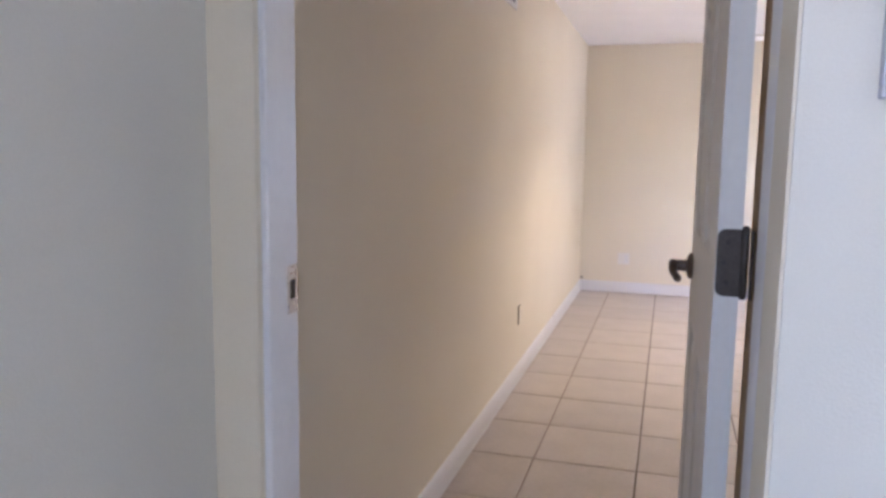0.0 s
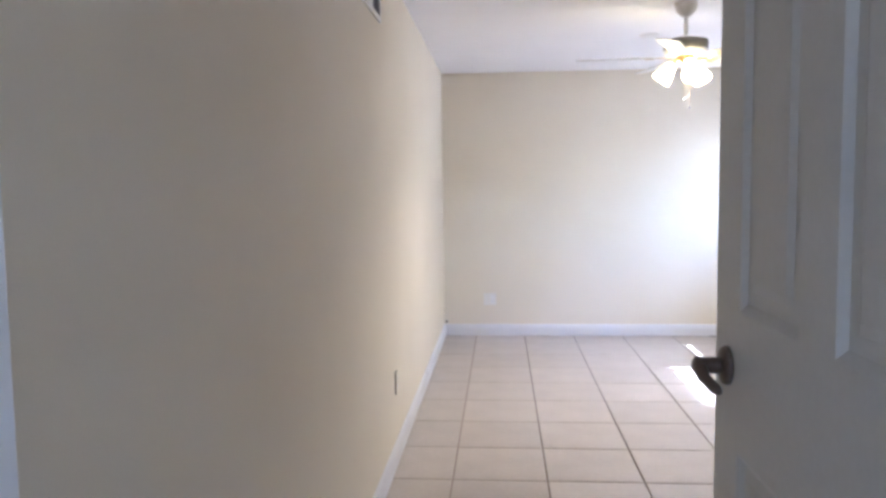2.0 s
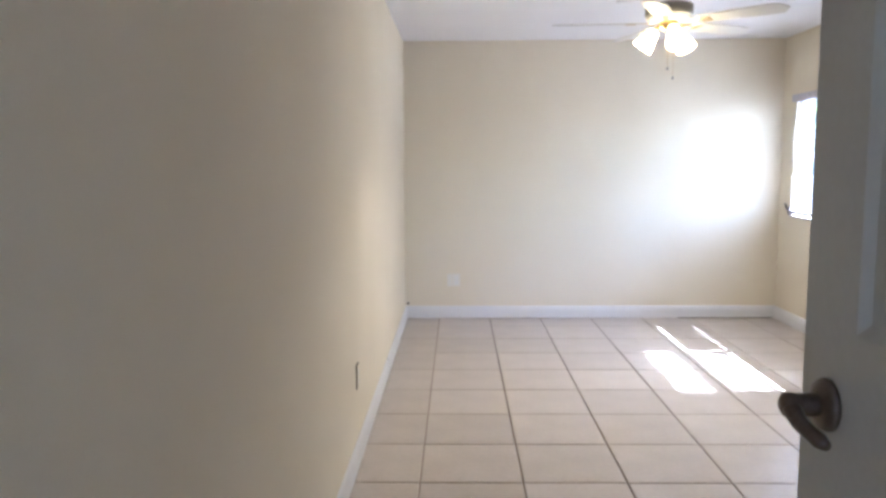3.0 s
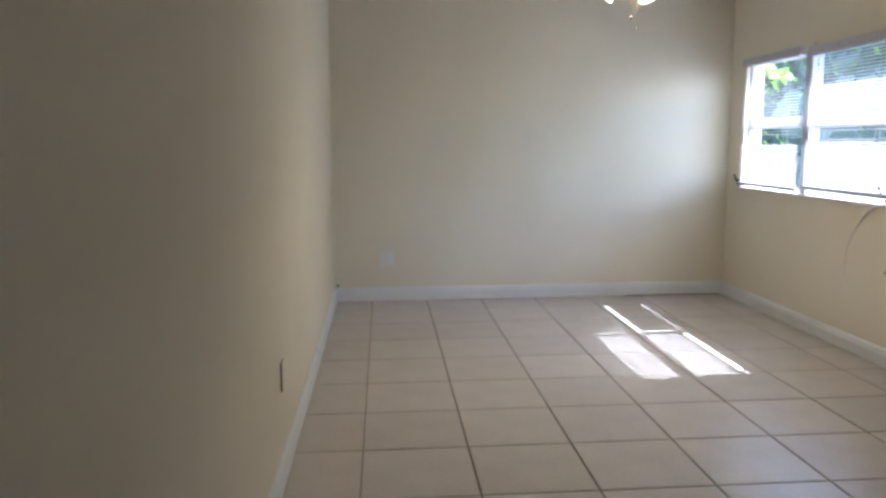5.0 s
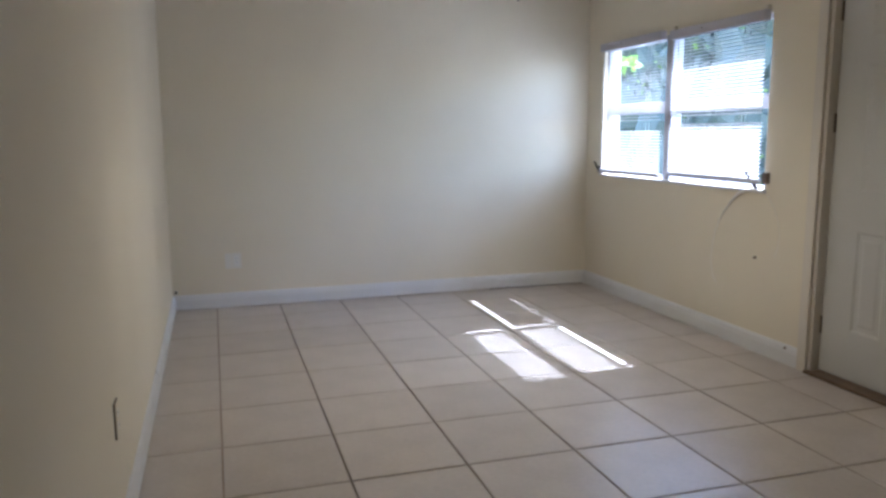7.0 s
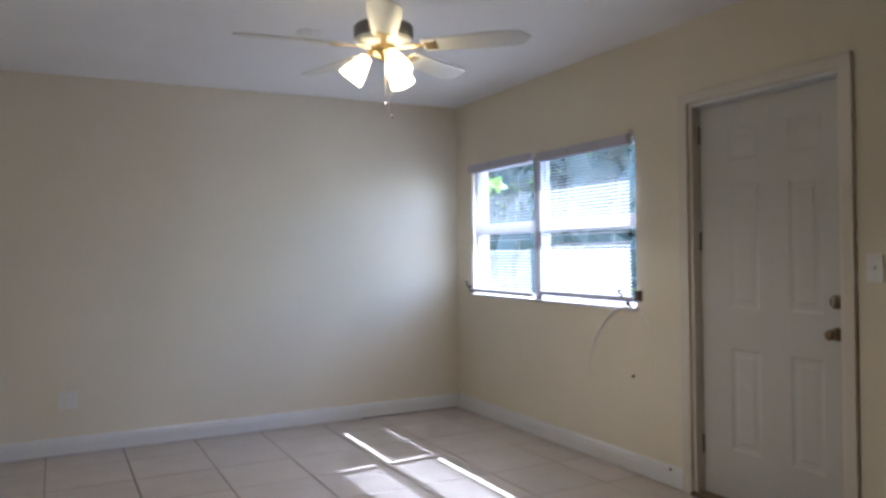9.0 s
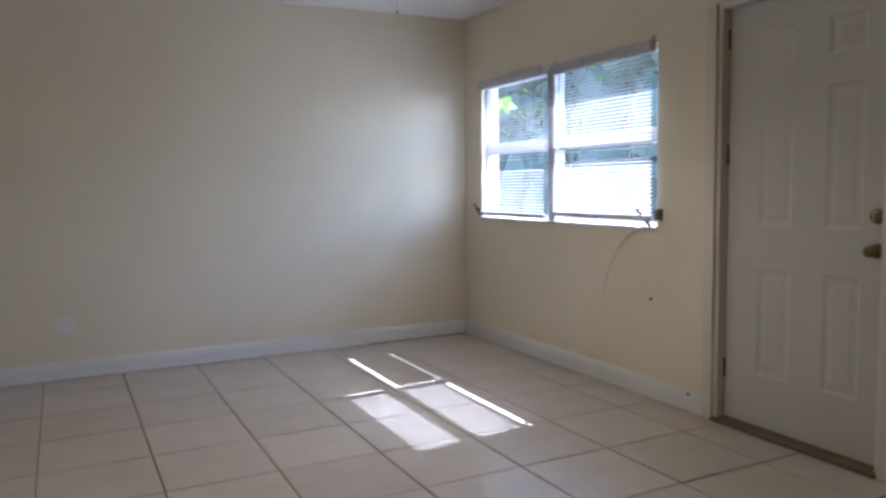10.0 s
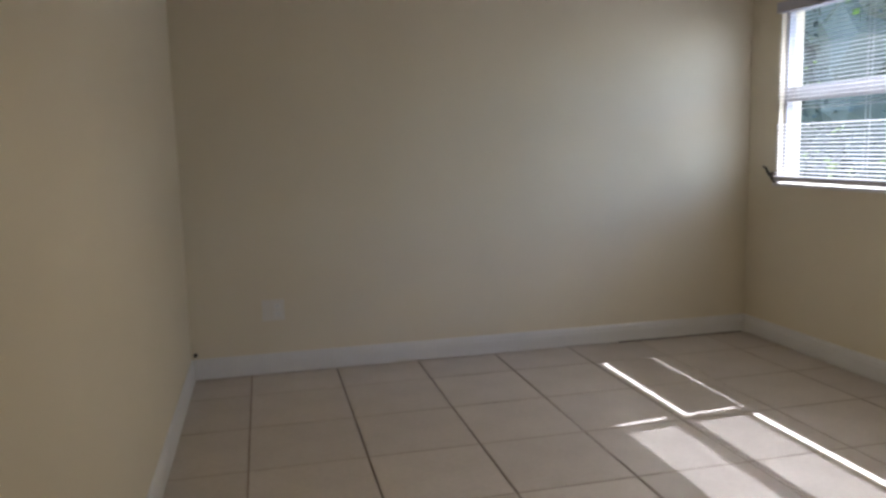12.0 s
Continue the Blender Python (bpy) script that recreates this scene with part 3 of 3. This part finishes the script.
def vent():
    y0, y1, z0, z1 = -4.29, -3.655, 2.15, 2.40
    e = empty("wall_vent", pose(0, 0, 0), "white metal air return grille high on the wall", "vent")
    for lo, hi in (((0, y0, z0), (0.012, y1, z0 + 0.025)), ((0, y0, z1 - 0.025), (0.012, y1, z1)), ((0, y0, z0 + 0.025), (0.012, y0 + 0.025, z1 - 0.025)), ((0, y1 - 0.025, z0 + 0.025), (0.012, y1, z1 - 0.025))):
        part("frame", block(lo, hi, 0.002), PLASTIC, e)
    part("divider", block((0, -3.975, z0 + 0.025), (0.011, -3.86, z1 - 0.025), 0.002), PLASTIC, e)
    part("backing", block((0.0005, y0 + 0.02, z0 + 0.02), (0.002, y1 - 0.02, z1 - 0.02)), DARK, e)
    first = None
    z = z0 + 0.035
    while z < z1 - 0.03:
        m = pose(0.006, (y0 + y1) / 2, z, 0, 40, 0)
        if first is None:
            first = part("louvre", block((-0.006, (y0 - y1) / 2 + 0.026, -0.0005), (0.006, (y1 - y0) / 2 - 0.026, 0.0005)), ALU, e, m=m)
        else:
            again(first, m)
        z += 0.013


vent()


def light_switch():
    e = empty("light_switch", RWR @ pose(0, -3.575, 1.19, 0, 0, -90), "white plastic light switch beside the entrance door", "switch")
    part("cover_plate", block((-0.035, -0.006, -0.057), (0.035, 0, 0.057), 0.002), PLASTIC, e)
    part("toggle", block((-0.005, -0.016, -0.003), (0.005, -0.005, 0.011), 0.002), PLASTIC, e)


light_switch()


def stub(name, m, label, mat, r=0.007, length=0.018):
    ob = part(name, lathe([(r * 1.3, 0), (r * 1.3, 0.003), (r, 0.004), (r, length), (r * 0.5, length + 0.002)], 12), mat, m=m, smooth=True)
    return tagged(ob, label, "cable")


stub("cable_stub", pose(0.022, -0.0002, 0.135, 90, 0, 0), "short black cable stub coming out of the wall corner", DARK, 0.008, 0.022)
stub("cable_stub", RWR @ pose(-0.0002, -2.13, 0.552, 0, -90, 0), "short brown cable stub poking out below the window", WOOD, 0.006, 0.014)
stub("cable_stub", RWR @ pose(-0.0165, -2.43, 0.095, 0, -90, 0), "small brown cable stub through the baseboard", WOOD, 0.006, 0.008)


def hold_down_clip(u, flip, label):
    e = empty("blind_clip", RWR @ pose(0, -u, 0.975), label, "bracket", "blind clips")
    part("bracket_plate", block((-0.018, -0.016, -0.004), (0.0, 0.016, 0.034), 0.002), BRONZE, e)
    part("prong", tube([(-0.02, 0, 0.005), (-0.03, flip * 0.022, 0.03), (-0.028, flip * 0.045, 0.058), (-0.03, flip * 0.066, 0.064)], [0.009, 0.009, 0.007, 0.006], 8), HINGE, e, smooth=True)
    part("prong", tube([(-0.02, 0, 0.008), (-0.03, -flip * 0.02, -0.004), (-0.03, -flip * 0.045, -0.022)], [0.009, 0.011, 0.009], 8), HINGE, e, smooth=True)
    return e


hold_down_clip(0.25, 1, "dark metal blind hold-down clip at the window corner")
hold_down_clip(2.10, 1, "dark bent metal blind clip with a cable tied to it")
tagged(part("wood_block", block((-0.022, -2.21, 0.985), (0.012, -2.17, 1.045), 0.003), WOOD, m=RWR), "small brown wooden block at the window corner", "block")


def loop_cable():
    pts = []
    path = ((2.0, 0.95), (1.93, 0.935), (1.86, 0.91), (1.80, 0.86), (1.72, 0.77), (1.665, 0.67), (1.64, 0.56), (1.635, 0.46), (1.66, 0.38), (1.70, 0.335))
    for u, z in path:
        pts.append((-0.012, -u - 0.1, z))
    ob = part("loop_cable", tube(pts, [0.010, 0.010, 0.0095, 0.006, 0.003, 0.002, 0.0017, 0.0017, 0.0014, 0.0012], 8), CABLE, m=RWR, smooth=True)
    tagged(ob, "thin pale cable hanging in an arc from the window corner", "cable")
    pts = [(-0.008, -u - 0.1, z) for u, z in ((2.03, 0.955), (2.11, 0.92), (2.17, 0.85), (2.205, 0.78), (2.222, 0.70), (2.215, 0.63), (2.19, 0.57))]
    ob = part("loop_cable", tube(pts, 0.0012, 8), CABLE, m=RWR, smooth=True)
    tagged(ob, "thin clear cable end curling down the wall", "cable")


loop_cable()
tagged(part("ceiling_plate", lathe([(0.075, 0), (0.072, -0.008), (0.06, -0.014), (0.03, -0.016)], 32), PLASTIC, m=pose(1.6, -1.58, H), smooth=True), "round white blank plate on the ceiling", "ceiling plate")


def hall_picture():
    e = empty("picture_frame", pose(1.045, DW_H - 0.006, 1.445), "small grey frame with a pale blue plain sheet", "picture frame")
    w, h, b = 0.32, 0.42, 0.012
    for lo, hi in (((0, -0.018, 0), (w, 0, b)), ((0, -0.018, h - b), (w, 0, h)), ((0, -0.018, b), (b, 0, h - b)), ((w - b, -0.018, b), (w, 0, h - b))):
        part("frame_side", block(lo, hi, 0.002), ALU, e)
    part("sheet", block((b, -0.010, b), (w - b, -0.006, h - b)), PAPER, e)


hall_picture()


# ---- outside ----
def leaf_blade(bm, at, along, side, size):
    """One pointed leaf, folded a little on its rib."""
    n = along.cross(side).normalized()
    a = at
    b = at + along * size * 0.5 + side * size * 0.24 + n * size * 0.06
    c = at + along * size
    d = at + along * size * 0.5 - side * size * 0.24 + n * size * 0.06
    v = [bm.verts.new(p) for p in (a, b, c, d)]
    bm.faces.new((v[0], v[1], v[2]))
    bm.faces.new((v[0], v[2], v[3]))


def random_way():
    v = Vector((random.gauss(0, 1), random.gauss(0, 1), random.gauss(0, 1)))
    return v.normalized()


def hedge_row():
    """A tall unclipped hedge across the yard: stems, a lumpy dark heart and loose leaves, most in a shade-darkened
    colour.
    """
    e = empty("hedge", pose(10.5, 5.5, -0.16), "tall dense dark green hedge across the sunlit yard", "hedge", kind="stuff")
    heart = bmesh.new()
    for k in range(190):
        y, z = -11 + 23 * ((k * 0.618) % 1.0), 0.3 + 5.2 * ((k * 0.755) % 1.0)
        r = random.uniform(0.75, 1.15)
        r0 = bmesh.ops.create_icosphere(heart, subdivisions=2, radius=r, matrix=Matrix.Translation((random.uniform(0.5, 1.2), y, z)))
        for v in r0["verts"]:
            v.co += random_way() * 0.14 * r
    part("heart", heart, SHADED_LEAF, e)
    verts, faces = [], []
    for _ in range(14000):
        p = Vector((random.gauss(0.1, 0.22), random.uniform(-10.5, 12.5), random.uniform(0.02, 6.0) + random.gauss(0, 0.25)))
        al = random_way()
        side, size = al.orthogonal().normalized(), random.uniform(0.12, 0.26)
        n = len(verts)
        verts += [p, p + al * size * 0.5 + side * size * 0.26, p + al * size, p + al * size * 0.5 - side * size * 0.26]
        faces.append((n, n + 1, n + 2, n + 3))
    me = bpy.data.meshes.new("leaves")
    me.from_pydata(verts, [], faces)
    me.materials.append(SHADED_LEAF)
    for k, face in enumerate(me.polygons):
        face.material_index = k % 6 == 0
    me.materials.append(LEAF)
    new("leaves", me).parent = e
    for k in range(12):
        y = -10 + 2 * k
        part("stem", tube([(0.5, y, 0), (0.55, y + 0.1, 1.2), (0.5, y - 0.1, 2.6)], [0.06, 0.05, 0.02], 8), BARK, e, smooth=True)


def young_tree(x, y):
    """A thin tree beside the window, one low branch reaching across it."""
    e = empty("young_tree", pose(x, y, -0.16), "slender young tree with a leafy low branch", "tree")
    part("trunk", tube([(0, 0, 0), (0.03, 0.02, 1.0), (0.0, 0.05, 2.0), (-0.04, 0.02, 3.0)], [0.045, 0.04, 0.03, 0.012], 10), BARK, e, smooth=True)
    bm = bmesh.new()
    limbs = [[Vector((0, 0.04, 1.75)), Vector((-0.15, -0.7, 2.06)), Vector((-0.30, -1.40, 2.18)), Vector((-0.40, -1.75, 2.10))]]
    for k in range(7):
        a = 0.9 * k + 0.4
        limbs.append([Vector((0, 0.04, 1.9 + 0.12 * k)), Vector((0.3 * math.cos(a), 0.3 * abs(math.sin(a)) + 0.1, 2.2 + 0.13 * k)), Vector((0.7 * math.cos(a), 0.7 * abs(math.sin(a)) + 0.2, 2.4 + 0.14 * k))])
    for k, pts in enumerate(limbs):
        part("limb", tube(pts, [0.014 - 0.003 * i for i in range(len(pts))], 7), BARK, e, smooth=True)
        for _ in range(60 if k else 34):
            s = random.uniform(0.0, 1) ** (0.6 if k else 0.12)
            p = pts[-2].lerp(pts[-1], s) + random_way() * 0.05
            al = (random_way() + Vector((0, 0, -0.25))).normalized()
            leaf_blade(bm, p, al, al.orthogonal().normalized(), random.uniform(0.07, 0.14) if k else random.uniform(0.08, 0.13))
    part("leaves", bm, LEAF, e)


def outside():
    g = bmesh.new()
    bmesh.ops.create_grid(g, x_segments=2, y_segments=2, size=2000, matrix=Matrix.Translation((0, 0, -0.16)))
    tagged(part("ground", g, CONCRETE), "pale sunlit concrete yard reaching the horizon", "ground", kind="structure")
    hedge_row()
    young_tree(4.6, 2.55)


outside()


# ---- floor tiles ----
def tiles():
    xs = [X0 + T * k for k in range(-1, 8)]
    ys = [Y0 + T * k for k in range(-16, 8)]
    g = 0.007
    cache = {}
    # paler, worn grout in the cross joints and in the joint along the wall
    for y in ys:
        if y > -2.8:
            part("grout_line", block((0.001, y - 0.0034, -0.007), (3.31, y + 0.0034, -0.0025)), PALE_GROUT, floor)
    part("grout_line", block((X0 - 0.0034, -6.7, -0.007), (X0 + 0.0034, -0.001, -0.0030)), PALE_GROUT, floor)
    for i, x in enumerate(xs):
        for y in ys:
            lo_x, hi_x = max(x + g / 2, 0.001), min(x + T - g / 2, 3.48)
            lo_y, hi_y = y + g / 2, min(y + T - g / 2, -0.001)
            if hi_x - lo_x < 0.02 or hi_y - lo_y < 0.02 or y < -10.1:
                continue
            key = (round(hi_x - lo_x, 3), round(hi_y - lo_y, 3))
            m = pose((lo_x + hi_x) / 2, (lo_y + hi_y) / 2, random.uniform(-0.0006, 0.0006), random.uniform(-0.06, 0.06), random.uniform(-0.06, 0.06))
            if key not in cache:
                a, b = key[0] / 2, key[1] / 2
                bm = bmesh.new()
                rings = [[bm.verts.new(v) for v in ((-p, -q, z), (p, -q, z), (p, q, z), (-p, q, z))] for p, q, z in ((a, b, -0.006), (a, b, -0.002), (a - 0.002, b - 0.002, 0.0))]
                for r0, r1 in zip(rings, rings[1:]):
                    for k in range(4):
                        bm.faces.new((r0[k], r0[(k + 1) % 4], r1[(k + 1) % 4], r1[k]))
                bm.faces.new(rings[-1])
                cache[key] = part("tile", bm, TILE, floor, m=m)
            else:
                again(cache[key], m, floor)


tiles()
